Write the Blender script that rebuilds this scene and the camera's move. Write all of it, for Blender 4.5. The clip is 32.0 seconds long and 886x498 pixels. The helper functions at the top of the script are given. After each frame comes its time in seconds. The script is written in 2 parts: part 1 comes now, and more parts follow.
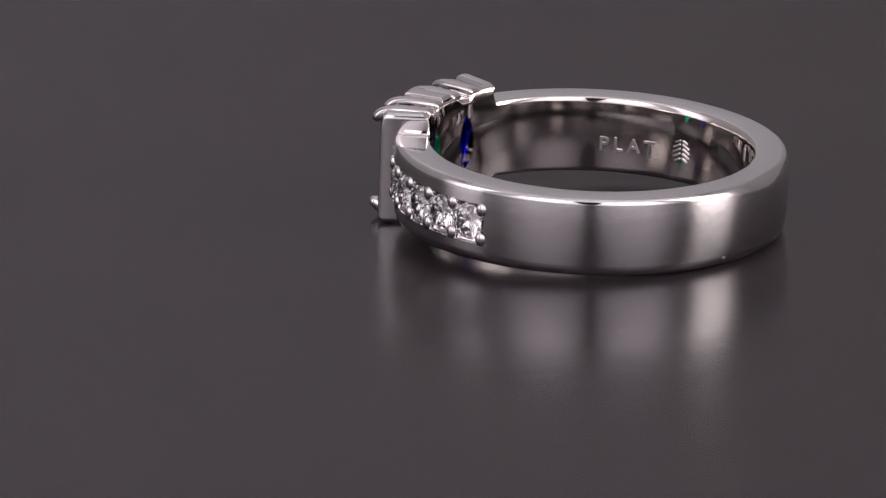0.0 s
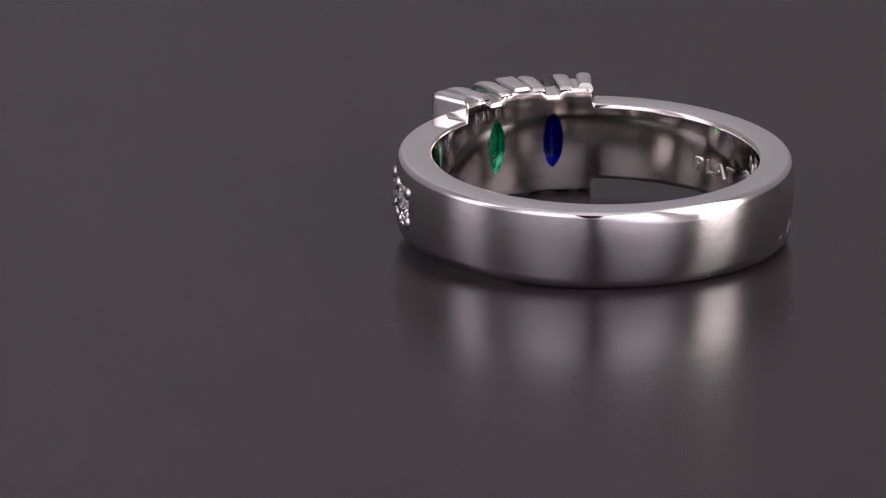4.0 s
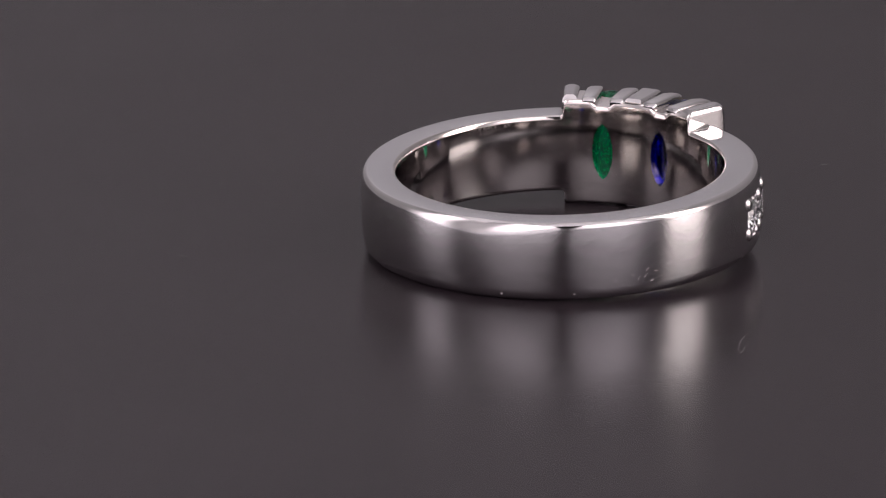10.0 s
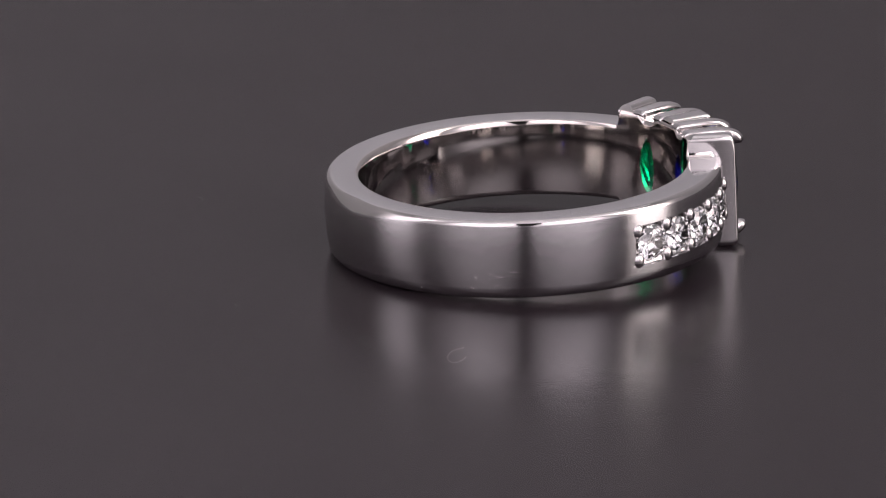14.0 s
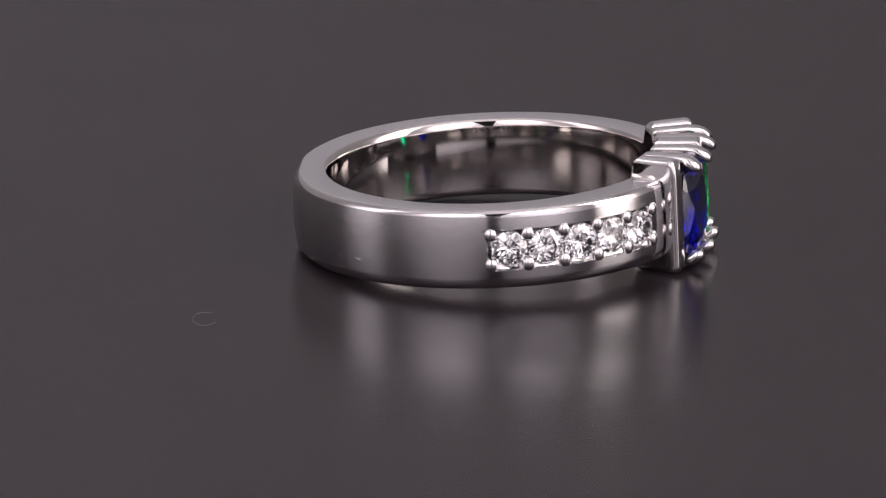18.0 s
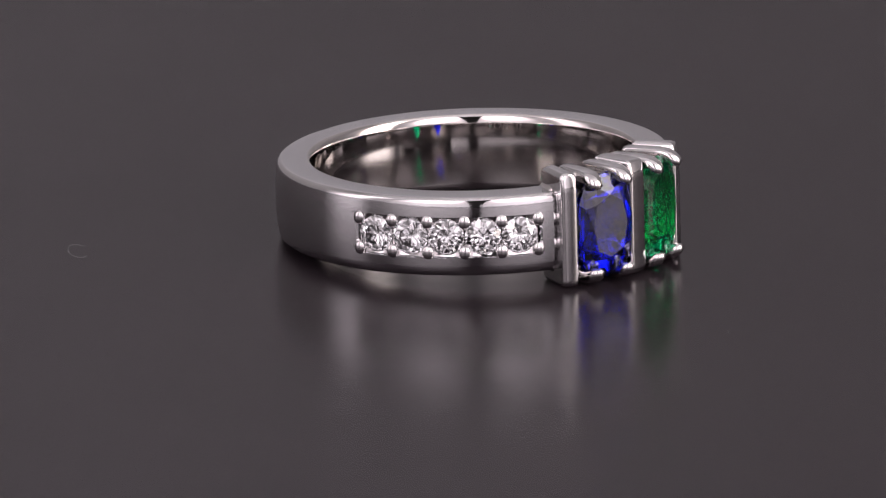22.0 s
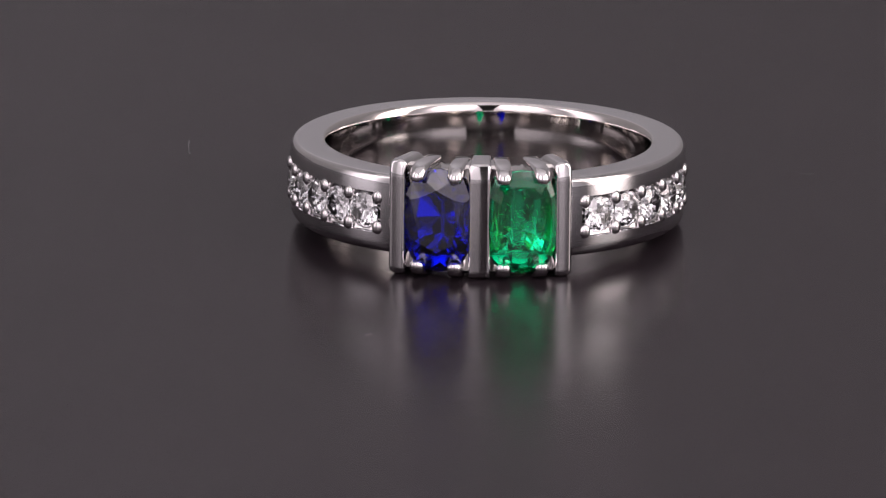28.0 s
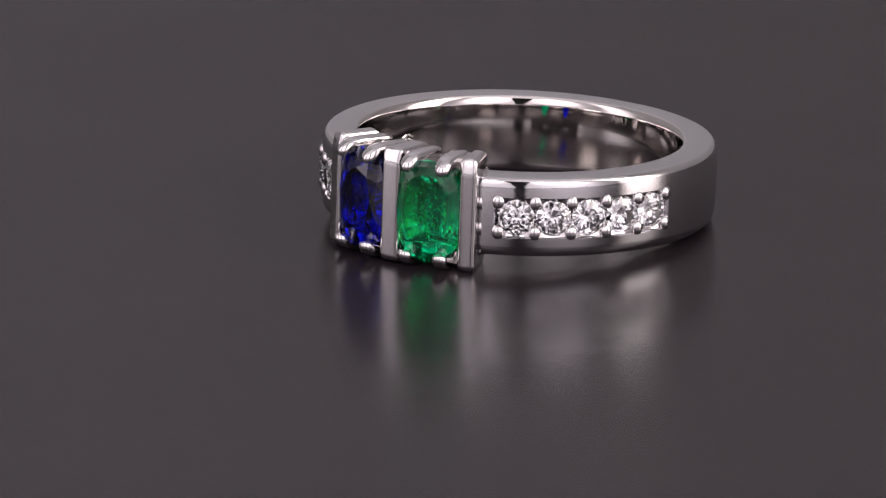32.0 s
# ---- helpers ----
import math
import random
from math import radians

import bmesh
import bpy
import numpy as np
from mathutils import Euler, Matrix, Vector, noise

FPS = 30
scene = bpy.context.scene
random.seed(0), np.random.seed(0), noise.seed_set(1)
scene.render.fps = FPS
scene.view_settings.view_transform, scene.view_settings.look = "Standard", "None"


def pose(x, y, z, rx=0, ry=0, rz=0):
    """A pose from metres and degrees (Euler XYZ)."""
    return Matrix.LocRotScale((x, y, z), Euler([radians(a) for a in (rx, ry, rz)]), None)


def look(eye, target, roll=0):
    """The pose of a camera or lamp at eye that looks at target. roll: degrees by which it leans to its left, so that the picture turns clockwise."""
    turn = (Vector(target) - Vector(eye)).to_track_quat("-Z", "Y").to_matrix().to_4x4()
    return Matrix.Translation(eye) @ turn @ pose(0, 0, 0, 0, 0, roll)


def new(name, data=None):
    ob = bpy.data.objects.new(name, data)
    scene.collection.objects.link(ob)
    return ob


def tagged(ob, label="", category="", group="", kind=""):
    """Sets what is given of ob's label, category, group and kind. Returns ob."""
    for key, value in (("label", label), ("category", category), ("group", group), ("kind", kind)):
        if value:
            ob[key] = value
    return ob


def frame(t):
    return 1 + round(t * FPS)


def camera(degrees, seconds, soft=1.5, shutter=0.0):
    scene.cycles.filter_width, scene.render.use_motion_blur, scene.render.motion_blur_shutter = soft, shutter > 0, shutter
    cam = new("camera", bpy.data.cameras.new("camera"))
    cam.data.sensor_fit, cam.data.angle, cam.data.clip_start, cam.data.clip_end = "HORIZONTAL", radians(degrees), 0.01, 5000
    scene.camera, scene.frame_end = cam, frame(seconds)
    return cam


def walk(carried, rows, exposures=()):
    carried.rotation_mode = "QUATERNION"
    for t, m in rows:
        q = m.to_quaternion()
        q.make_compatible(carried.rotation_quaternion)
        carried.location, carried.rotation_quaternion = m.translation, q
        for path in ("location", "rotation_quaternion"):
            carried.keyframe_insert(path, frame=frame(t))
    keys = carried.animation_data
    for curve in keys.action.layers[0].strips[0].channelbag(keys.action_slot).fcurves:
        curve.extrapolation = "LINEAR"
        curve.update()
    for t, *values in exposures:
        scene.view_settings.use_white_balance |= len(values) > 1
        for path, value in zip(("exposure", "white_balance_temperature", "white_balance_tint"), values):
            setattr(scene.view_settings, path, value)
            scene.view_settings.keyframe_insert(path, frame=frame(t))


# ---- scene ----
cam = camera(5.281, 32.0, soft=1.2)
eye = (-0.004915, -0.497704, 0.140255)
tilt = radians(15.834)
aim = (eye[0], eye[1] + math.cos(tilt), eye[2] - math.sin(tilt))
view = look(eye, aim, 0.105)
walk(cam, [(0.0, view), (32.0, view)], [(0.0, 0.06), (32.0, 0.06)])

# ---- light: a dim studio; glow painted on an unseen tent stands in for softboxes ----
world = bpy.data.worlds.new("studio_air")
scene.world = world
world.use_nodes = True
world.node_tree.nodes["Background"].inputs[0].default_value = (0.03, 0.03, 0.032, 1)
world.node_tree.nodes["Background"].inputs[1].default_value = 1.0

# the painted glow of the tent's cloth by degrees to the right of the camera, low down and high up: bright patches at
# both sides and in front stand in for lamps, which are not modelled
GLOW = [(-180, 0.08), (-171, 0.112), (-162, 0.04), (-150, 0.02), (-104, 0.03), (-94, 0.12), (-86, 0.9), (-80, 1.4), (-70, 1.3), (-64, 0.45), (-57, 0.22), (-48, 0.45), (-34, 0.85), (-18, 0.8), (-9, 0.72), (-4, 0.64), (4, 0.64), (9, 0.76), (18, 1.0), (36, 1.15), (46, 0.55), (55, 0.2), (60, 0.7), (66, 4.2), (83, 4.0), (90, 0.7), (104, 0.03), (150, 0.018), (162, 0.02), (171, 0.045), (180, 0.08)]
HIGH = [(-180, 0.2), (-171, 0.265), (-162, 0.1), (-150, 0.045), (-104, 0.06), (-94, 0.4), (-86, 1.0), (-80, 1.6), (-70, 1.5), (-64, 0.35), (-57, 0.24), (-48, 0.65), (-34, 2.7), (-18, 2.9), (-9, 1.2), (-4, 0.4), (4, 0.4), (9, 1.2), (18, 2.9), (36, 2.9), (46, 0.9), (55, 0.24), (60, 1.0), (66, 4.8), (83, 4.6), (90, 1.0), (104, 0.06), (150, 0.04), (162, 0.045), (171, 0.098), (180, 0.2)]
# even emission given to the unseen roof cloth
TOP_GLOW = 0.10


# ---- materials ----
def material(name):
    m = bpy.data.materials.new(name)
    m.use_nodes = True
    t = m.node_tree
    return m, t, t.nodes["Principled BSDF"]


def noise_node(t, scale, detail=4.0, rough=0.6):
    co = t.nodes.new("ShaderNodeTexCoord")
    n = t.nodes.new("ShaderNodeTexNoise")
    n.inputs["Scale"].default_value = scale
    n.inputs["Detail"].default_value = detail
    n.inputs["Roughness"].default_value = rough
    t.links.new(co.outputs["Object"], n.inputs["Vector"])
    return n


def ramp_value(t, source, low, high):
    r = t.nodes.new("ShaderNodeMapRange")
    r.inputs["From Min"].default_value = 0.3
    r.inputs["From Max"].default_value = 0.7
    r.inputs["To Min"].default_value = low
    r.inputs["To Max"].default_value = high
    t.links.new(source, r.inputs["Value"])
    return r.outputs["Result"]


def add_bump(t, bsdf, source, strength, depth):
    b = t.nodes.new("ShaderNodeBump")
    b.inputs["Strength"].default_value = strength
    b.inputs["Distance"].default_value = depth
    t.links.new(source, b.inputs["Height"])
    t.links.new(b.outputs["Normal"], bsdf.inputs["Normal"])


def metal(name, colour, low, high, bump, fine=6000, flat=1.0, depth=0.00002, brushed=0.0, shoulders=False):
    m, t, b = material(name)
    b.inputs["Base Color"].default_value = (*colour, 1)
    b.inputs["Metallic"].default_value = 1.0
    n = noise_node(t, 900, 5)
    t.links.new(ramp_value(t, n.outputs["Fac"], low, high), b.inputs["Roughness"])
    f = noise_node(t, fine, 3)
    squash = t.nodes.new("ShaderNodeMapping")
    squash.inputs["Scale"].default_value = (1, 1, flat)
    link = f.inputs["Vector"].links[0]
    t.links.new(link.from_socket, squash.inputs["Vector"])
    t.links.new(squash.outputs["Vector"], f.inputs["Vector"])
    add_bump(t, b, f.outputs["Fac"], bump, depth)
    if shoulders:
        co = t.nodes.new("ShaderNodeTexCoord")
        xyz = t.nodes.new("ShaderNodeSeparateXYZ")
        t.links.new(co.outputs["Object"], xyz.inputs[0])
        levels = []
        for back, front in ((1.0, 0.28), (brushed, 0.2)):
            r = t.nodes.new("ShaderNodeMapRange")
            r.interpolation_type = "SMOOTHSTEP"
            r.inputs["From Min"].default_value, r.inputs["From Max"].default_value = -0.0015, 0.0045
            r.inputs["To Min"].default_value, r.inputs["To Max"].default_value = back, front
            t.links.new(xyz.outputs["X"], r.inputs["Value"])
            levels.append(r.outputs["Result"])
        times_ = t.nodes.new("ShaderNodeMath")
        times_.operation = "MULTIPLY"
        t.links.new(b.inputs["Roughness"].links[0].from_socket, times_.inputs[0])
        t.links.new(levels[0], times_.inputs[1])
        t.links.new(times_.outputs[0], b.inputs["Roughness"])
        t.links.new(levels[1], b.inputs["Anisotropic"])
    if brushed:
        round_way = t.nodes.new("ShaderNodeTangent")
        round_way.direction_type, round_way.axis = "RADIAL", "Z"
        t.links.new(round_way.outputs["Tangent"], b.inputs["Tangent"])
        b.inputs["Anisotropic"].default_value = brushed
        b.inputs["Anisotropic Rotation"].default_value = 0.25
    return m


def gem(name, colour, ior, rough=0.0, clear=1.0):
    m, t, b = material(name)
    b.inputs["Base Color"].default_value = (*colour, 1)
    b.inputs["Roughness"].default_value = rough
    b.inputs["IOR"].default_value = ior
    b.inputs["Transmission Weight"].default_value = clear
    return m


def plain(name, colour, rough, scale=40, change=0.15):
    m, t, b = material(name)
    n = noise_node(t, scale)
    mix = t.nodes.new("ShaderNodeMixRGB")
    mix.inputs[1].default_value = (*[c * (1 - change) for c in colour], 1)
    mix.inputs[2].default_value = (*[c * (1 + change) for c in colour], 1)
    t.links.new(n.outputs["Fac"], mix.inputs[0])
    t.links.new(mix.outputs[0], b.inputs["Base Color"])
    b.inputs["Roughness"].default_value = rough
    return m


def glow(name, colour, strength):
    m, t, b = material(name)
    b.inputs["Base Color"].default_value = (0.8, 0.8, 0.8, 1)
    b.inputs["Emission Color"].default_value = (*colour, 1)
    b.inputs["Emission Strength"].default_value = strength
    return m


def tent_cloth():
    """White cloth with the light painted into its emission: bright patches by bearing and height, in place of lamps
    outside.
    """
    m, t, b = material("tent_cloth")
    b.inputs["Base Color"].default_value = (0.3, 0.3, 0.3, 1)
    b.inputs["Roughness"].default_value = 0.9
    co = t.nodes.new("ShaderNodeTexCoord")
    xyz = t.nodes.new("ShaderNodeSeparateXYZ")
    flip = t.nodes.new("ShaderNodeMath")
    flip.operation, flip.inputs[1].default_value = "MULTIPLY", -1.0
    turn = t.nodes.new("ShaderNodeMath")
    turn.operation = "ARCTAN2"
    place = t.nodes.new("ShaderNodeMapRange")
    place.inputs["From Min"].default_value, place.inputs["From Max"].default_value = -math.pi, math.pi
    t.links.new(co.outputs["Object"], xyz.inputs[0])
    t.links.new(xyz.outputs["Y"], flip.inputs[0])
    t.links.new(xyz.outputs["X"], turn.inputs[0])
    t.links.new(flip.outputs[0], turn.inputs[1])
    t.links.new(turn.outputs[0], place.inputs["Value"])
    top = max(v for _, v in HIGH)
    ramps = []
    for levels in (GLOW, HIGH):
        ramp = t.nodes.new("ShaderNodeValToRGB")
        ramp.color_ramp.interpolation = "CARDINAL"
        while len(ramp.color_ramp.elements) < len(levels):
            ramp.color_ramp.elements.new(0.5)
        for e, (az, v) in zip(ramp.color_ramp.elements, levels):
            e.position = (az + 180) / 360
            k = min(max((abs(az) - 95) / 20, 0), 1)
            e.color = tuple(v / top * (w + (c - w) * k) for w, c in zip(RIGHT_WARM if 58 < az < 92 else WARM, COOL)) + (1,)
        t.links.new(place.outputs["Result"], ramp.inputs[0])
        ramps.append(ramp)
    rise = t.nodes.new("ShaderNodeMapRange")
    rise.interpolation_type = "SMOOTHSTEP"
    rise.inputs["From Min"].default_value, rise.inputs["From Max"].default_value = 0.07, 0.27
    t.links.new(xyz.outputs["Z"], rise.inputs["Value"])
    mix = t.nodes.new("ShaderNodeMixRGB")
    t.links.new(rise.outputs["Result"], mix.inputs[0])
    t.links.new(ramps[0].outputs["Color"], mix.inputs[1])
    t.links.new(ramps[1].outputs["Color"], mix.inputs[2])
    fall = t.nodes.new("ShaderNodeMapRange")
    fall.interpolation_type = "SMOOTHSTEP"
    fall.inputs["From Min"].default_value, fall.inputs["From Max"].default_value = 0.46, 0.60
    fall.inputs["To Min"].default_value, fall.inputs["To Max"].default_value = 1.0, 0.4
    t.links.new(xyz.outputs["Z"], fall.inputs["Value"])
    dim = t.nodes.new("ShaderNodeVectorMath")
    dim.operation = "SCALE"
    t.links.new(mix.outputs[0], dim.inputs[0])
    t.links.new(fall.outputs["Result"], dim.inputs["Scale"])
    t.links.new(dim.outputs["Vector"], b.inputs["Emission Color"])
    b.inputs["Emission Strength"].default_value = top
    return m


# tints of the painted cloth glow: front and sides, right patch, rear
WARM, RIGHT_WARM, COOL = (1.0, 0.877, 0.945), (1.0, 0.86, 0.85), (0.942, 0.89, 0.99)
SATIN = metal("satin_platinum", (0.77, 0.762, 0.772), 0.15, 0.19, 0.075, 5500, 1.5, 0.00003, 0.55, True)
INSIDE = metal("brushed_inner_platinum", (0.835, 0.80, 0.78), 0.045, 0.07, 0.012, 1500, 9.0, 0.00004, 0.8)
BRUSHED = metal("satin_bar_platinum", (0.79, 0.775, 0.778), 0.075, 0.12, 0.03)
POLISH = metal("polished_platinum", (0.80, 0.782, 0.782), 0.035, 0.07, 0.03)
STRUCK = metal("struck_platinum", (0.80, 0.775, 0.765), 0.28, 0.36, 0.05)
SAPPHIRE = gem("blue_sapphire", (0.0007, 0.0038, 0.47), 1.77)
EMERALD = gem("green_emerald", (0.0006, 0.74, 0.285), 1.58, 0.03, 0.9)
et = EMERALD.node_tree
eb = et.nodes["Principled BSDF"]
cloud = noise_node(et, 700, 4, 0.65)
et.links.new(ramp_value(et, cloud.outputs["Fac"], 1.0, 0.93), eb.inputs["Transmission Weight"])
add_bump(et, eb, noise_node(et, 1100, 2).outputs["Fac"], 0.05, 0.00005)
DIAMOND = gem("clear_diamond", (0.97, 0.985, 1.0), 2.42)

BLACK, bt, bb = material("black_acrylic")
bb.inputs["Base Color"].default_value = (0.0172, 0.0131, 0.0157, 1)
bb.inputs["IOR"].default_value = 1.218
bn = noise_node(bt, 60, 5)
bt.links.new(ramp_value(bt, bn.outputs["Fac"], 0.185, 0.235), bb.inputs["Roughness"])
bf = noise_node(bt, 3000, 4, 0.7)
add_bump(bt, bb, bf.outputs["Fac"], 0.15, 0.00004)
wave = bt.nodes.new("ShaderNodeBump")
wave.inputs["Strength"].default_value, wave.inputs["Distance"].default_value = 0.085, 0.00012
bt.links.new(noise_node(bt, 520, 2).outputs["Fac"], wave.inputs["Height"])
bt.links.new(bb.inputs["Normal"].links[0].from_socket, wave.inputs["Normal"])
bt.links.new(wave.outputs["Normal"], bb.inputs["Normal"])

WALL = plain("grey_wall_paint", (0.10, 0.10, 0.10), 0.8, 6)
CASE = plain("black_nylon", (0.02, 0.02, 0.02), 0.7, 200)


# ---- mesh helpers, in millimetres ----
MM = 0.001


def part(name, bm, mat, parent=None, label="", smooth=True, angle=35):
    me = bpy.data.meshes.new(name)
    bmesh.ops.recalc_face_normals(bm, faces=bm.faces)
    bmesh.ops.scale(bm, vec=(MM, MM, MM), verts=bm.verts)
    bm.to_mesh(me)
    bm.free()
    me.materials.append(mat)
    for p in me.polygons:
        p.use_smooth = smooth
    if smooth:
        me.set_sharp_from_angle(angle=radians(angle))
    ob = new(name, me)
    ob.parent = parent
    return tagged(ob, label)


def loft(rows, closed_rows=False, closed_cols=False, caps=True):
    bm = bmesh.new()
    grid = [[bm.verts.new(p) for p in row] for row in rows]
    n, k = len(grid), len(grid[0])
    for i in range(n if closed_rows else n - 1):
        a, b = grid[i], grid[(i + 1) % n]
        for j in range(k if closed_cols else k - 1):
            q = (j + 1) % k
            bm.faces.new((a[j], a[q], b[q], b[j]))
    if caps and closed_cols and not closed_rows:
        bm.faces.new(grid[0])
        bm.faces.new(grid[-1][::-1])
    return bm


def polar(r, az, z):
    a = radians(az)
    return (r * math.cos(a), r * math.sin(a), z)


def arc(cx, cy, r, a0, a1, n):
    return [(cx + r * math.cos(radians(a0 + (a1 - a0) * i / n)), cy + r * math.sin(radians(a0 + (a1 - a0) * i / n))) for i in range(n + 1)]


def span(a, b, n):
    return [a + (b - a) * i / n for i in range(n + 1)]


def round_box(x0, x1, y0, y1, z0, z1, bevel, segments=2):
    bm = bmesh.new()
    bmesh.ops.create_cube(bm, size=1, matrix=Matrix.Translation(((x0 + x1) / 2, (y0 + y1) / 2, (z0 + z1) / 2)) @ Matrix.Diagonal((x1 - x0, y1 - y0, z1 - z0, 1)))
    bmesh.ops.bevel(bm, geom=bm.edges[:], offset=bevel, segments=segments, profile=0.5, affect="EDGES")
    return bm


def turned(bm, m):
    bmesh.ops.transform(bm, matrix=m, verts=bm.verts)
    return bm


# ---- the turntable and the studio round it ----
turntable = new("turntable")
tagged(turntable, "glossy black acrylic turntable disc with dust specks", "turntable")
disc = []
for r, z in [(0.01, 0), (60, 0), (120, 0), (240, 0), (417, 0), (418, -1), (418, -11), (417, -12), (0.01, -12)]:
    disc.append([polar(r, a, z) for a in span(0, 360, 96)[:-1]])
part("disc", loft(disc, closed_cols=True), BLACK, turntable, angle=25)
foot = [[polar(r, a, z) for a in span(0, 360, 48)[:-1]] for r, z in [(90, -12), (90, -40), (0.01, -40)]]
part("base", loft(foot, closed_cols=True), CASE, turntable)


def slab(name, x0, x1, y0, y1, z0, z1, mat, label):
    ob = part(name, round_box(x0, x1, y0, y1, z0, z1, 1, 1), mat, smooth=False)
    return tagged(ob, label, kind="structure")


slab("floor", -1500, 1500, -1500, 1500, -60, -40, WALL, "dark grey matte studio table and floor")
slab("ceiling", -1500, 1500, -1500, 1500, 1500, 1520, WALL, "dark grey painted studio ceiling")
slab("wall_north", -1500, 1500, 1500, 1520, -40, 1500, WALL, "dark grey painted studio wall")
slab("wall_south", -1500, 1500, -1520, -1500, -40, 1500, WALL, "dark grey painted studio wall")
slab("wall_east", 1500, 1520, -1500, 1500, -40, 1500, WALL, "dark grey painted studio wall")
slab("wall_west", -1520, -1500, -1500, 1500, -40, 1500, WALL, "dark grey painted studio wall")


# unseen tent, added to light the ring and fill its reflections
tent = new("light_tent")
tagged(tent, "unseen round white cloth light tent with a slit for the camera", "light tent")


def tent_wall(low, high, slit_low, slit_high):
    """A ring of cloth, open by a slit in front that widens upwards."""
    rows = []
    for r in (430, 433):
        for z in (span(low, high, 8) if r == 430 else span(high, low, 8)):
            k = (z - low) / (high - low)
            half = slit_low + (slit_high - slit_low) * k
            rows.append([polar(r, -90 + half + (360 - 2 * half) * i / 120, z) for i in range(121)])
    return loft(rows + [rows[0]])


part("wall_cloth", tent_wall(4, 600, 2.8, 11.0), tent_cloth(), tent, "white cloth wall with painted glow", smooth=False)
part("top_cloth", loft([[polar(r, a, 600) for a in span(0, 360, 96)[:-1]] for r in (430, 0.01)] + [[polar(r, a, 603) for a in span(0, 360, 96)[:-1]] for r in (0.01, 430)], closed_cols=True, caps=False), glow("top_cloth", COOL, TOP_GLOW), tent, "unseen white cloth roof with dim added glow", smooth=False)
for az in (0, 90, 180, 300, 240):
    part("pole", turned(round_box(436, 444, -4, 4, -40, 604, 2), Matrix.Rotation(radians(az), 4, "Z")), CASE, tent)

# ---- the ring; x points to its stones, z along its axis, 0 at the band's lower edge ----
R_OUT, R_IN, BAND = 10.70, 8.64, 4.25
MID = BAND / 2
HEAD_MID, HEAD_HALF = MID + 0.09, 3.12
ring = new("gemstone_ring")
tagged(ring, "platinum ring with blue sapphire, green emerald and small diamonds on turntable", "ring")


def bow(z):
    """How far the inner wall gives way towards its upper and lower edges."""
    return 0.085 * ((z - MID) / MID) ** 2


def edge_inside(middle, top, az):
    """The slightly bowed inner wall from its middle up to a rounded edge, longest at the back: (radius, height)."""
    k = min(1.0, max(0.0, (min(az % 360, -az % 360) - 45) / 75))
    deep, high = 0.14 + 0.12 * k, 0.24 + 0.27 * k
    heights = [middle + 0.05 + (top - high - middle - 0.05) * k / 6 for k in range(7)] + [top - high + high * math.sin(radians(e)) for e in span(6, 88, 16)]
    out = []
    for z in heights:
        v = max(0.0, (z - top + high) / high)
        out.append((R_IN + bow(z) + deep * (1 - math.sqrt(max(0.0, 1 - v * v))), z))
    return out


def worn(az):
    """How far the upper outer edge is worn down: most at the back, a little beside the head."""
    a = az % 360
    back = max(0.0, 1 - (abs(a - 182.0) / 29) ** 1.15)
    head = min(1.0, max(0.0, (92 - min(a, 360 - a)) / 30))
    return 0.32 + 0.41 * back + 0.13 * head


def barrel(z, az=90):
    """The gentle outward swell of the band's outer face, rounder at the back."""
    k = min(1.0, max(0.0, (min(az % 360, -az % 360) - 138) / 26))
    return R_OUT - (0.12 + 0.08 * k * k * (3 - 2 * k)) * abs((z - MID) / MID) ** 2.2


def band_section(cut, az):
    """The band's outline (radius, height) at one angle; cut lowers the channel for the small stones."""
    groove = 0.14 if min(az, 360 - az) < 26.5 else 0.0
    def half(high, soft_edge=0.30):
        def side(z):
            v, h = max(0.0, (z - BAND + soft_edge) / soft_edge), max(0.0, z - BAND + high)
            soft = 0.30 * (1 - math.sqrt(max(0.0, 1 - v * v)))
            flat = 0.38 * max(0.0, high - 0.45) * h + 0.42 * h * h if high > 0.321 else 0.0
            return barrel(z, az) - groove - max(soft, flat) - 0.15 * min(soft, flat)
        heights = [BAND - soft_edge + soft_edge * math.sin(radians(e)) for e in span(90, 0, 11)]
        heights += span(BAND - soft_edge - 0.02, BAND - 0.95, 8)
        pts = [(side(z), z) for z in heights]
        drops = [(1.10, 0.0), (1.05, 0.1), (1.03, 0.3), (1.02, 1.0), (0.8, 1.0), (0.5, 1.0), (0.2, 1.0)]
        return pts + [(barrel(MID + z, az) - groove - cut * k, MID + z) for z, k in drops]
    pts = half(worn(az)) + [(x, BAND - z) for x, z in reversed(half(0.32, 0.60))]
    ix = edge_inside(MID, BAND, az)
    pts += [(x, 2 * MID - z) for x, z in reversed(ix)] + ix
    return pts


FIRST, STEP = 31.2, 10.65
C0, C1 = FIRST - 1.0, FIRST + 5 * STEP + 0.9
stations = [(a, 0) for a in span(23.6, 26.45, 4)] + [(a, 0) for a in span(26.55, C0 - 0.15, 6)] + [(C0 + 0.2, 0.10), (FIRST - 0.2, 0.22), (FIRST + 0.1, 1.0)]
stations += [(a, 1.0) for a in span(FIRST + 1, FIRST + 5 * STEP - 1, 30)]
stations += [(FIRST + 5 * STEP - 0.1, 1.0), (FIRST + 5 * STEP + 0.2, 0.22), (C1 - 0.2, 0.10), (C1 + 0.15, 0)]
back = [(a, 0) for a in span(C1 + 2, 358 - C1, 90)]
mirror = [(360 - a, c) for a, c in reversed(stations)]
rows = [[polar(r, a, z) for r, z in band_section(c, a)] for a, c in stations + back + mirror]
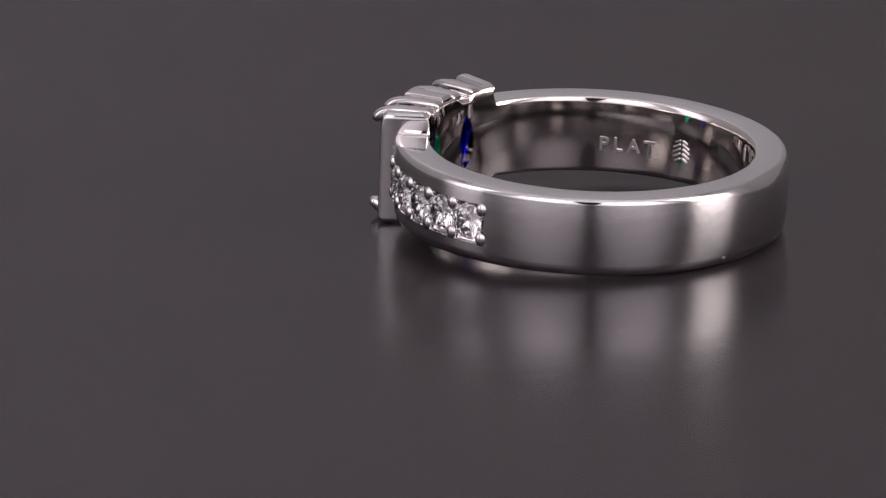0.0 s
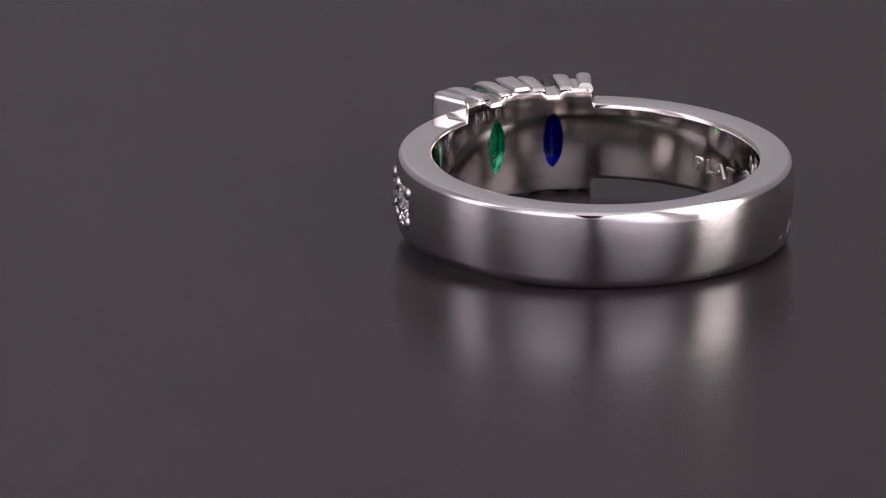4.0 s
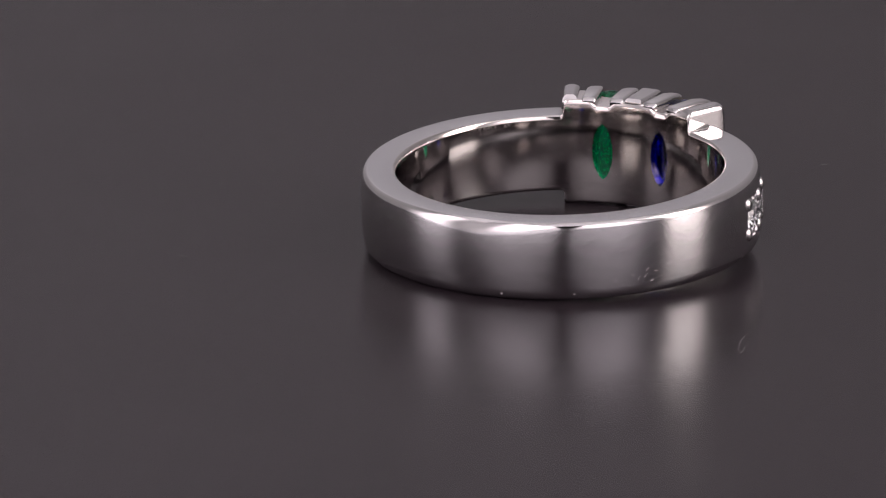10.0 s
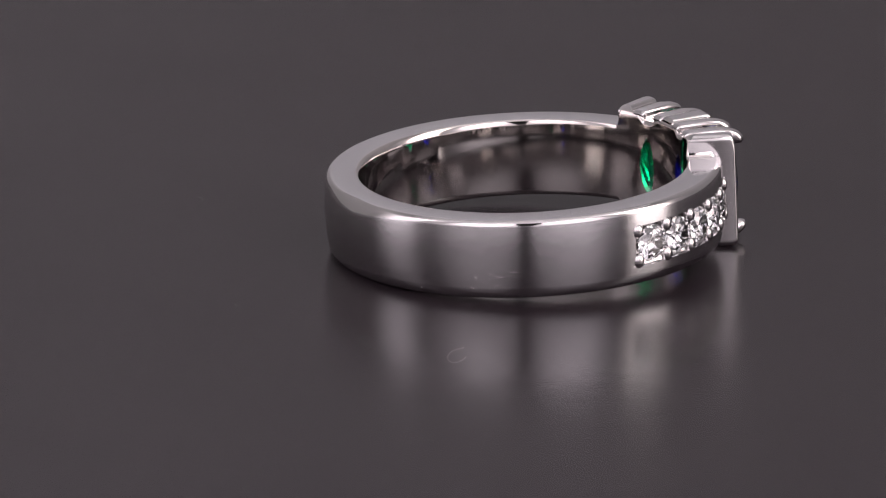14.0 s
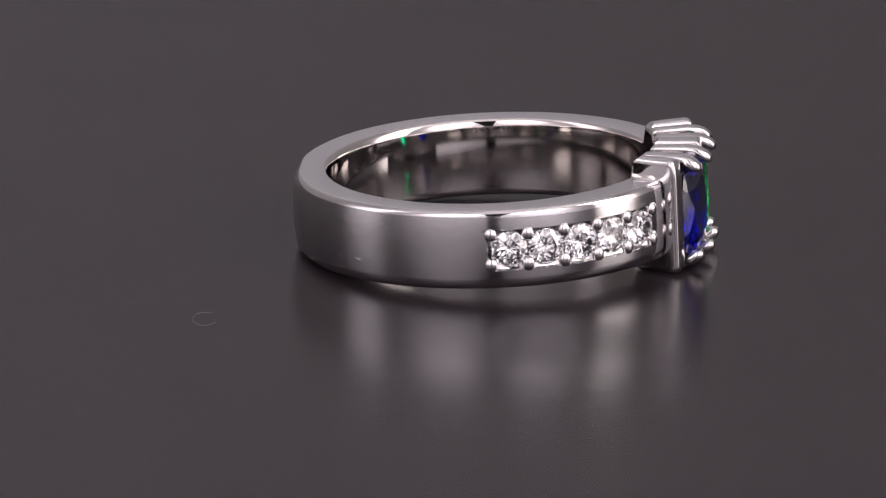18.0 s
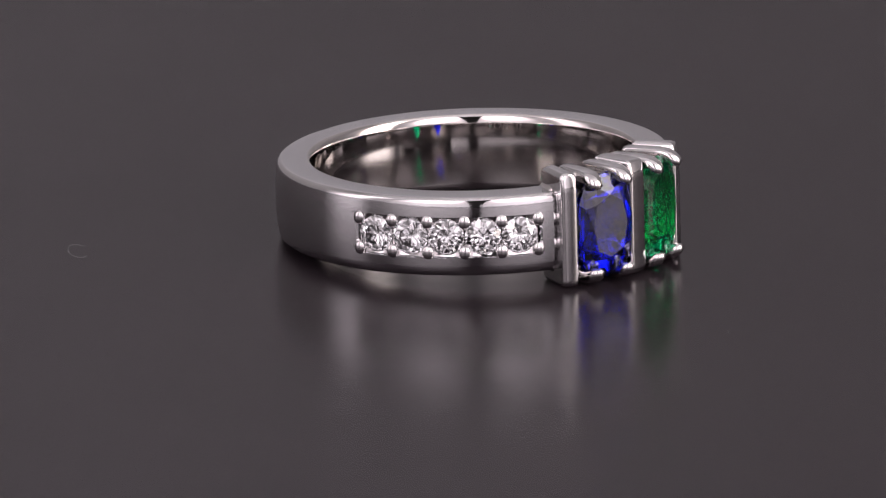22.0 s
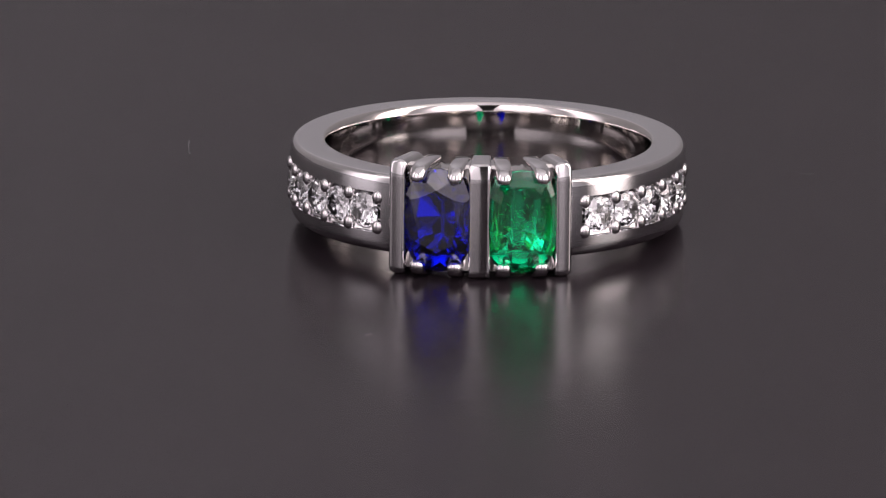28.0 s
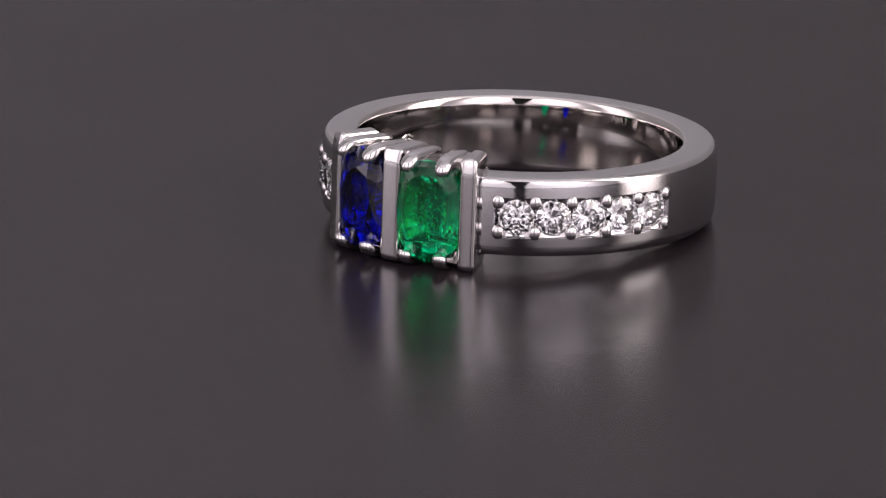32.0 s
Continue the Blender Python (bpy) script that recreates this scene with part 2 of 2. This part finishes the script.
band = part("band", loft(rows, closed_cols=True), SATIN, ring, "satin platinum band with rounded edges and a polished inside", angle=40)
band.data.materials.append(INSIDE)
for p in band.data.polygons:
    if math.hypot(p.center.x, p.center.y) < (R_IN + 0.4) * MM:
        p.material_index = 1
band.data.materials.append(POLISH)
for p in band.data.polygons:
    x, y, z = (c / MM for c in p.center)
    if math.hypot(x, y) > R_OUT - 0.52 and z > BAND - max(0.26, worn(math.degrees(math.atan2(y, x))) - 0.12):
        p.material_index = 2

# head: inner wall with two pointed windows, upper and lower decks
GEM_AZ, BAR_AZ, HEAD_AZ = 11.4, 22.6, 25.2
WIN_W, WIN_H = 3.75, 1.58


def window_half(z):
    u = abs(z - MID - 0.15) / WIN_H
    return WIN_W * (1 - u * u) ** 0.68 if u < 1 else 0.0


def inner_wall(r0, r1):
    bm = bmesh.new()
    zs = [HEAD_MID - 1.725] + span(MID + 0.15 - WIN_H, MID + 0.15 + WIN_H, 14) + [HEAD_MID + 1.72]
    def columns(z):
        w = window_half(z)
        return (span(-HEAD_AZ, -GEM_AZ - w, 18), span(-GEM_AZ + w, GEM_AZ - w, 24), span(GEM_AZ + w, HEAD_AZ, 18))
    grids = []
    for r in (r0, r1):
        grids.append([[[bm.verts.new(polar(r + bow(z), a, z)) for a in run] for run in columns(z)] for z in zs])
    for g in grids:
        for a, b in zip(g, g[1:]):
            for ra, rb in zip(a, b):
                for j in range(len(ra) - 1):
                    bm.faces.new((ra[j], ra[j + 1], rb[j + 1], rb[j]))
    for i in range(len(zs) - 1):
        for run in range(3):
            for j in (0, -1):
                if window_half(zs[i]) + window_half(zs[i + 1]) < 1e-6 and not (run, j) in ((0, 0), (2, -1)):
                    continue
                a, b, c, d = grids[0][i][run][j], grids[0][i + 1][run][j], grids[1][i + 1][run][j], grids[1][i][run][j]
                bm.faces.new((a, b, c, d))
    bmesh.ops.remove_doubles(bm, verts=bm.verts, dist=0.001)
    return bm


setting = part("setting", inner_wall(R_IN, R_IN + 0.55), INSIDE, ring, "polished platinum setting with two pointed windows inside", angle=50)


def deck(sign):
    """The upper or lower deck of the head; its height drops over each stone."""
    rows = []
    foot = BAND - HEAD_MID if sign > 0 else HEAD_MID
    corner = [(HEAD_AZ + 1.9 * k / 6, foot - 0.03 + 0.62 * (1 - math.sqrt(1 - (1 - k / 6) ** 2))) for k in range(7)]
    corner = [(HEAD_AZ - 0.15, HEAD_HALF - 0.27), (HEAD_AZ - 0.03, HEAD_HALF - 0.40)] + corner
    ends = [(a, t) for a, t in corner]
    spans = [(-a, t) for a, t in reversed(ends)] + [(a, None) for a in span(-HEAD_AZ + 0.5, HEAD_AZ - 0.5, 100)] + ends
    for a, level in spans:
        d = abs(abs(a) - GEM_AZ)
        k = min(max((d - 2.3) / 2.5, 0), 1)
        drop = 0.34 * (1 - k) * (1 if sign > 0 else 0)
        top = level or HEAD_HALF - 0.20 - drop
        out = 10.2 if level else (10.72 if sign > 0 else 10.25 + 0.5 * k)
        rise = min(0.27 if sign > 0 else 0.16, top - 1.74)
        levels = span(1.72, top - rise, 3)[:-1] + [top - rise + rise * math.sin(radians(e)) for e in span(0, 88, 9)]
        rim = []
        for z in levels:
            v = max(0.0, (z - top + rise) / rise)
            rim.append((R_IN + bow(HEAD_MID + sign * z) + 0.14 * (1 - math.sqrt(max(0.0, 1 - v * v))), z))
        sec = rim + [(out - 0.15, top), (out, top - 0.15), (out, 1.8), (out - 0.2, 1.72)]
        rows.append([polar(r, a, HEAD_MID + sign * z) for r, z in sec])
    return loft(rows, closed_cols=True)


part("deck", deck(1), INSIDE, setting, "polished scalloped upper deck")
part("deck", deck(-1), INSIDE, setting, "polished scalloped lower deck")


def wedge(a0, a1, r0, r1, z0, z1, bevel):
    """A block between two radii and two angles, with rounded edges."""
    bm = bmesh.new()
    v = [bm.verts.new(polar(r, a, z)) for z in (z0, z1) for r, a in ((r0, a0), (r1, a0), (r1, a1), (r0, a1))]
    for f in ((0, 1, 2, 3), (4, 5, 6, 7), (0, 1, 5, 4), (1, 2, 6, 5), (2, 3, 7, 6), (3, 0, 4, 7)):
        bm.faces.new([v[i] for i in f])
    bmesh.ops.recalc_face_normals(bm, faces=bm.faces)
    bmesh.ops.bevel(bm, geom=bm.edges[:], offset=bevel, segments=4, profile=0.5, affect="EDGES")
    return bm


for s in (-1, 1):
    part("collar", wedge(s * 23.6, s * 27.0, R_IN + 0.36, 10.42, MID - 2.10, MID + 2.10, 0.07), POLISH, setting, "recessed polished collar beside the head")
    for z in (-0.72, 0.66):
        grain = bmesh.new()
        bmesh.ops.create_icosphere(grain, subdivisions=2, radius=0.15, matrix=Matrix.Translation(polar(10.57, s * 26.2, MID + z)) @ Matrix.Diagonal((1, 1, 2.4, 1)))
        part("groove_bead", grain, POLISH, setting, "small bright bead in the groove beside the head")


def bar(az, half):
    """An upright bar of the head: flat sides, rounded front edges, a front that bends back towards its top, and a depth that reaches the inner wall."""
    w, edge, foot, crown, turn = math.radians(half) * 11.3, (0.14 if az == 0 else 0.24), 0.46, 1.05, (0.17 if az == 0 else 0.32)
    rows = []
    lower = [foot * (1 - math.cos(radians(e))) for e in span(0, 90, 9)]
    upper = span(crown, 0.36, 7) + [0.30 * (1 - math.sin(radians(e))) for e in span(0, 90, 10)]
    heights = [(HEAD_MID - HEAD_HALF + d, d, foot - math.sqrt(max(0.0, foot ** 2 - (foot - d) ** 2))) for d in lower]
    for d in upper:
        tip = 0.15 - math.sqrt(max(0.0, 0.0225 - (0.15 - d) ** 2)) if d < 0.15 else 0.0
        heights.append((HEAD_MID + HEAD_HALF - d, d, 0.20 * (1 - d / crown) ** 2 + tip))
    for z, d, c in heights:
        k = max(0.0, turn - d)
        f, h = 11.40 - c, w - turn + math.sqrt(max(0.0, turn * turn - k * k))
        back = R_IN + 0.20 + (0.0 if abs(z - HEAD_MID) < 1.9 else k)
        half_row = [(back, h * 0.84), (9.6, h * 0.90), (10.6, h * 0.97)]
        half_row += [(f - edge + edge * math.sin(radians(e)), max(h - edge, 0.06) + min(edge, h - 0.06) * math.cos(radians(e))) for e in span(0, 75, 5)]
        half_row += [(f, max(h - edge, 0.06) * 0.9), (f + 0.012, 0.05)]
        rows.append([(x, -y, z) for x, y in half_row] + [(x, y, z) for x, y in reversed(half_row)])
    bm = loft(rows, closed_cols=True)
    return turned(bm, Matrix.Rotation(radians(az), 4, "Z"))


for az, half in ((-BAR_AZ - 0.45, 2.45), (0, 2.95), (BAR_AZ + 0.45, 2.45)):
    part("bar", bar(az, half), BRUSHED, setting, "polished upright bar beside the stones")


def oval(n, power, turn=0.0):
    out = []
    for k in range(n):
        a = 2 * math.pi * (k + turn) / n
        c, s = math.cos(a), math.sin(a)
        out.append((math.copysign(abs(c) ** (2 / power), c), math.copysign(abs(s) ** (2 / power), s)))
    return out


def claw(az, sign):
    """A flat-topped rib of the deck that bends over the stone and ends in a ball."""
    z = HEAD_HALF - 0.37
    start = R_IN + (0.22 if sign > 0 else 0.7)
    path = [(start, z - 0.06, 0.20, 0.36, 5), (start + 0.08, z - 0.02, 0.27, 0.40, 5), (start + 0.22, z, 0.30, 0.42, 5), (10.7, z, 0.31, 0.45, 5), (11.22, z - 0.07, 0.33, 0.45, 4), (11.48, z - 0.17, 0.35, 0.44, 2.8), (11.64, z - 0.28, 0.37, 0.42, 2.2),
            (11.74, z - 0.39, 0.36, 0.40, 2), (11.80, z - 0.50, 0.31, 0.34, 2), (11.82, z - 0.58, 0.21, 0.23, 2), (11.82, z - 0.62, 0.06, 0.07, 2)]
    rows = []
    for i, (r, h, w, wide, power) in enumerate(path):
        p, q = path[max(i - 1, 0)], path[min(i + 1, len(path) - 1)]
        t = Vector((q[0] - p[0], q[1] - p[1])).normalized()
        rows.append([(r - t.y * c * w, s * wide, HEAD_MID + sign * (h + t.x * c * w)) for s, c in oval(20, power)])
    return turned(loft(rows, closed_cols=True), Matrix.Rotation(radians(az), 4, "Z"))


for gem_az in (-GEM_AZ, GEM_AZ):
    for off in (-5.0, 5.0):
        for s in (-1, 1):
            part("claw", claw(gem_az + off, s), POLISH, setting, "rounded polished claw")


def faceted(levels, wide, tall, power, n):
    """A cut stone that faces +x: levels of (scale, height, lengthening)."""
    bm = bmesh.new()
    rings = []
    for sc, h, long in levels:
        rings.append([bm.verts.new((h, y * wide * sc, z * tall * sc * long)) for y, z in oval(n, power)])
    bm.faces.new(rings[0])
    for a, b in zip(rings, rings[1:]):
        for k in range(n):
            q = (k + 1) % n
            bm.faces.new((a[k], a[q], b[q], b[k]))
    bm.faces.new(rings[-1][::-1])
    return bm


def brilliant(wide, tall, power, table, crown, girdle, depth, belly, keel=1.0, n=8):
    """A brilliant-cut stone that faces +x: table, stars, kites, girdle facets, and a pavilion with long main facets. belly: (scale, height) of the pavilion's lower joints; keel: how much longer than wide the tip is."""
    bm = bmesh.new()
    def level(sc, h, count, turn, long=1.0):
        return [bm.verts.new((h, y * wide * sc, z * tall * sc * long)) for y, z in oval(count, power, turn)]
    top, mid = level(table, crown, n, 0), level((table + 1) / 2 + 0.03, crown * 0.56, n, 0.5)
    g0, g1 = level(1.0, girdle, 2 * n, 0), level(1.0, -girdle, 2 * n, 0)
    low, tip = level(belly[0], -belly[1], n, 0.5, 1 + (keel - 1) * 0.06), level(depth[0], -depth[1], n, 0, keel)
    bm.faces.new(top)
    bm.faces.new(tip[::-1])
    for k in range(n):
        q, p = (k + 1) % n, (k - 1) % n
        bm.faces.new((top[k], top[q], mid[k]))
        bm.faces.new((top[k], mid[k], g0[2 * k], mid[p]))
        bm.faces.new((mid[k], g0[2 * k + 1], g0[2 * k]))
        bm.faces.new((mid[k], g0[2 * q], g0[2 * k + 1]))
        bm.faces.new((low[k], g1[2 * k], g1[2 * k + 1]))
        bm.faces.new((low[k], g1[2 * k + 1], g1[2 * q]))
        bm.faces.new((tip[k], low[p], g1[2 * k], low[k]))
        bm.faces.new((tip[k], low[k], tip[q]))
    for k in range(2 * n):
        q = (k + 1) % (2 * n)
        bm.faces.new((g0[k], g0[q], g1[q], g1[k]))
    return bm


steps = [(0.66, 0.38, 1.06), (0.85, 0.26, 1.03), (1.0, 0.06, 1), (1.0, -0.06, 1), (0.8, -0.75, 1.06), (0.5, -1.45, 1.35), (0.16, -2.1, 3.2)]
place = Matrix.Rotation(radians(-GEM_AZ), 4, "Z") @ Matrix.Translation((11.12, 0, HEAD_MID))
part("sapphire", turned(brilliant(1.88, 2.80, 2.5, 0.60, 0.52, 0.06, (0.05, 2.12), (0.66, 1.02), 8.5), place), SAPPHIRE, ring, "deep blue oval faceted sapphire", smooth=False)
place = Matrix.Rotation(radians(GEM_AZ), 4, "Z") @ Matrix.Translation((11.12, 0, HEAD_MID))
emerald = part("emerald", turned(faceted(steps, 1.90, 2.80, 2.9, 16), place), EMERALD, ring, "vivid green oval faceted emerald", smooth=False)

# pale flaws inside the emerald, most of them low in the stone
FLAW = plain("pale_green_flaw", (0.10, 0.85, 0.40), 0.3, 4000)
chance = random.Random(7)
bm = bmesh.new()
for k in range(120):
    size = chance.uniform(0.02, 0.075)
    deep = chance.uniform(-1.25, 0.2)
    spot = place @ Vector((deep, min(max(chance.gauss(0, 0.6), -1.1), 1.1) * (1 + min(deep, 0) * 0.4), min(max(chance.gauss(-0.45, 0.85), -2.0), 1.5) * (1 + min(deep, 0) * 0.25)))
    lean = Matrix.Rotation(chance.uniform(0, 6.28), 4, "X") @ Matrix.Diagonal((1, chance.uniform(1.0, 3.0), 0.22, 1))
    bmesh.ops.create_icosphere(bm, subdivisions=1, radius=size, matrix=Matrix.Translation(spot) @ lean)
part("flaws", bm, FLAW, emerald, "pale specks and veils inside the emerald", smooth=False)

for s in (-1, 1):
    for k in range(5):
        az = s * (FIRST + STEP * (k + 0.5))
        place = Matrix.Rotation(radians(az), 4, "Z") @ Matrix.Translation((R_OUT - 0.20, 0, MID)) @ Matrix.Rotation(radians(k * 17), 4, "X")
        part("diamond", turned(brilliant(0.985, 0.985, 2.0, 0.56, 0.30, 0.02, (0.04, 0.82), (0.60, 0.42)), place), DIAMOND, ring, "small round white diamond", smooth=False)
    for k in range(5):
        az = s * (FIRST + STEP * (k + 0.5))
        half = math.radians(STEP / 2) * 10.4
        rows = []
        for x, w, square in ((-0.16, 1.0, 1), (-0.20, 0.97, 0), (-0.60, 0.62, 0)):
            row = []
            for y, z in oval(32, 2.0):
                if square:
                    m = max(abs(y), abs(z))
                    y, z = y / m * half, z / m * 1.03
                row.append((x, y * w, z * w))
            rows.append(row)
        place = Matrix.Rotation(radians(az), 4, "Z") @ Matrix.Translation((R_OUT, 0, MID))
        part("stone_seat", turned(loft(rows, closed_cols=True, caps=False), place), POLISH, band, "bright cut seat under a small diamond")
    for k in range(6):
        for up in (-1, 1):
            z = MID + up * 0.81
            az = s * (FIRST + STEP * k)
            a = radians(az)
            rows = [[(x, y * w, zz * w * 1.15) for y, zz in oval(14, 2.2)] for x, w in ((-0.95, 0.27), (-0.1, 0.325), (0.02, 0.335), (0.11, 0.30), (0.18, 0.22), (0.215, 0.08))]
            bm = turned(loft(rows, closed_cols=True), Matrix.Rotation(a, 4, "Z") @ Matrix.Translation((R_OUT - 0.08, 0, z)))
            seat = turned(round_box(-1.0, -0.2, -0.42, 0.42, -0.26, 0.26, 0.05, 1), Matrix.Rotation(a, 4, "Z") @ Matrix.Translation((R_OUT - 0.14, 0, MID + up * 0.88)))
            tmp = bpy.data.meshes.new("tmp")
            seat.to_mesh(tmp)
            seat.free()
            bm.from_mesh(tmp)
            bpy.data.meshes.remove(tmp)
            part("bead", bm, POLISH, band, "polished bead that holds the diamonds")


def stamp(text, az, height, name, label):
    """Raised writing on the inner wall, read from inside; az of its middle, height of its capitals."""
    curve = bpy.data.curves.new(name, "FONT")
    curve.body, curve.size, curve.extrude, curve.offset = text, height / 0.7, 0.05, 0.012
    curve.align_x, curve.align_y, curve.space_character = "CENTER", "CENTER", 1.45
    ob = bpy.data.objects.new(name, curve)
    me = bpy.data.meshes.new_from_object(ob)
    bpy.data.objects.remove(ob)
    bm = bmesh.new()
    bm.from_mesh(me)
    bpy.data.meshes.remove(me)
    for v in bm.verts:
        x, y, z = v.co
        v.co = polar(R_IN - 0.03 - z, az - math.degrees(x / R_IN), MID - 0.5 + y)
    return part(name, bm, STRUCK, ring, label, smooth=False)


stamp("PLAT", -76.5, 0.76, "hallmark", "small raised capital letters")
# round mark beside the letters: rows of slanting bars
bm = bmesh.new()
for row in range(5):
    for side in (-1, 1):
        high = -0.52 + 0.26 * row
        wide = 0.26 * math.sqrt(max(0.1, 1 - (high / 0.72) ** 2))
        q = turned(round_box(-wide, wide, -0.04, 0.04, -0.05, 0.05, 0.02, 1), Matrix.Translation((side * (wide + 0.05), 0, high)) @ Matrix.Rotation(radians(28 * side), 4, "Y"))
        tmp = bpy.data.meshes.new("tmp")
        q.to_mesh(tmp)
        q.free()
        bm.from_mesh(tmp)
        bpy.data.meshes.remove(tmp)
for v in bm.verts:
    x, y, z = v.co
    v.co = polar(R_IN - 0.03 + y, -98.0 - math.degrees(x / R_IN), MID - 0.25 + z)
part("maker_mark", bm, STRUCK, ring, "small round stamped mark", smooth=False)
stamp_bars = bmesh.new()
for k in range(4):
    q = round_box(-0.05, 0.05, -0.03, 0.03, -0.27, 0.27, 0.02, 1)
    tmp = bpy.data.meshes.new("tmp")
    q.to_mesh(tmp)
    q.free()
    bmesh.ops.translate(stamp_bars, vec=(0.32, 0, 0), verts=stamp_bars.verts)
    stamp_bars.from_mesh(tmp)
    bpy.data.meshes.remove(tmp)
for v in stamp_bars.verts:
    x, y, z = v.co
    v.co = polar(R_IN + 0.036 + y, -120 - math.degrees(x / R_IN), MID - 0.1 + z)
part("stamp_mark", stamp_bars, STRUCK, ring, "small stamped bars", smooth=False)


# shallow scratches low on the back of the band
bm = bmesh.new()
for az, z, long, lean in ((-122, 1.5, 0.5, 8), (-126, 1.25, 0.55, -12), (-129, 1.1, 0.4, 60), (-131, 1.0, 0.5, 70), (-127, 0.75, 0.3, 20), (-134, 0.62, 0.35, -30), (-138, 0.95, 0.25, 50), (-124, 1.0, 0.35, 75), (-128.5, 1.4, 0.3, 35), (-133, 1.2, 0.3, -15), (-136, 0.75, 0.3, 80), (-171, 0.30, 0.22, 15), (-150, 0.35, 0.2, -20), (160, 0.5, 0.2, 10), (84.5, 1.3, 0.3, 70)):
    q = round_box(-0.010, 0.010, -long * 0.36, long * 0.36, -0.007, 0.007, 0.003, 1)
    turned(q, Matrix.Rotation(radians(az), 4, "Z") @ Matrix.Translation((barrel(z, az) - 0.004, 0, z)) @ Matrix.Rotation(radians(lean), 4, "X"))
    tmp = bpy.data.meshes.new("tmp")
    q.to_mesh(tmp)
    q.free()
    bm.from_mesh(tmp)
    bpy.data.meshes.remove(tmp)
part("scratches", bm, POLISH, ring, "fine bright scratches low on the band")

LINT = plain("pale_lint", (0.16, 0.156, 0.16), 0.9, 3000)


def thread(points, width):
    """A thin bent fibre through points in millimetres."""
    rows = []
    for i, p in enumerate(points):
        t = (Vector(points[min(i + 1, len(points) - 1)]) - Vector(points[max(i - 1, 0)])).normalized()
        side = t.cross(Vector((0.31, 0.52, 0.8))).normalized()
        up = side.cross(t)
        rows.append([tuple(Vector(p) + side * (width * math.cos(a)) + up * (width * math.sin(a))) for a in (0, 1.57, 3.14, 4.71)])
    return loft(rows, closed_cols=True)


lints = []
for x, y, size, kind in ((23.35, 8.65, 0.62, "curl"), (19.8, -6.3, 0.45, "bent"), (-11.0, -16.1, 0.3, "bent"), (3.6, -19.4, 0.6, "bent"), (8.1, -15.9, 0.3, "bent"), (-12.4, 17.2, 0.3, "bent")):
    way = random.uniform(0, 360)
    if kind == "curl":
        along = radians(157)
        pts = [(u * math.cos(along), u * math.sin(along), 0.37 + w) for u, w in ((size * math.cos(radians(e)), 0.355 * math.sin(radians(e))) for e in span(62, 335, 22))]
        pts = [(0.42 * math.cos(along), 0.42 * math.sin(along), 0.74)] + pts
    else:
        pts = [(p, q, 0.008) for p, q in arc(0, 0, size, way, way + 90, 14)]
    lint = part("lint_fibre", thread(pts, 0.011 if kind == "curl" else 0.007), LINT)
    tagged(lint, "tiny pale curled fibre of lint standing on the black disc" if kind == "curl" else "tiny pale bent fibre of lint on the black disc", "lint", "lint on the disc")
    lints.append((lint, x * MM, y * MM))
bm = bmesh.new()
for k in range(70):
    r, a, w = 45 * math.sqrt(random.random()), random.uniform(0, 360), random.uniform(0.008, 0.022)
    if abs(r * math.cos(radians(a)) - 3) < 12 and abs(r * math.sin(radians(a)) - 1) < 12:
        continue
    bmesh.ops.create_icosphere(bm, subdivisions=1, radius=w, matrix=Matrix.Translation((*polar(r, a, 0)[:2], w * 0.6)))
dust = part("dust", bm, LINT)
tagged(dust, "fine pale dust specks on the black disc", "dust", kind="stuff")


# ---- what moves: the turntable turns and carries the ring ----
def turn_at(t):
    u = (t - 16) / 16
    return -2.196 * u ** 3 + 1.121 * u ** 2 - 137.546 * u - 137.192


LEAN, SWAY, FACE = radians(2.50), radians(-0.17), radians(144.0)
fx = Vector((math.cos(FACE) * math.cos(LEAN), math.sin(FACE) * math.cos(LEAN), math.sin(LEAN)))
fy = Vector((-math.sin(FACE) * math.cos(SWAY), math.cos(FACE) * math.cos(SWAY), math.sin(SWAY)))
fz = fx.cross(fy).normalized()
fy = fz.cross(fx)
basis = Matrix((fx, fy, fz)).transposed().to_4x4()
LIE = Matrix.Translation((0.003151, 0.001084, 0.00470)) @ basis @ Matrix.Rotation(radians(4.2), 4, "Z") @ Matrix.Translation((0, 0, -BAND * MM))


def motions():
    times = [i * 1.0 for i in range(33)]
    walk(turntable, [(t, pose(0, 0, 0, 0, 0, turn_at(t))) for t in times])
    walk(dust, [(t, pose(0, 0, 0, 0, 0, turn_at(t))) for t in times])
    for lint, x, y in lints:
        walk(lint, [(t, pose(0, 0, 0, 0, 0, turn_at(t)) @ pose(x, y, 0)) for t in times])
    walk(ring, [(t, pose(0, 0, 0, 0, 0, turn_at(t)) @ LIE) for t in times])


motions()
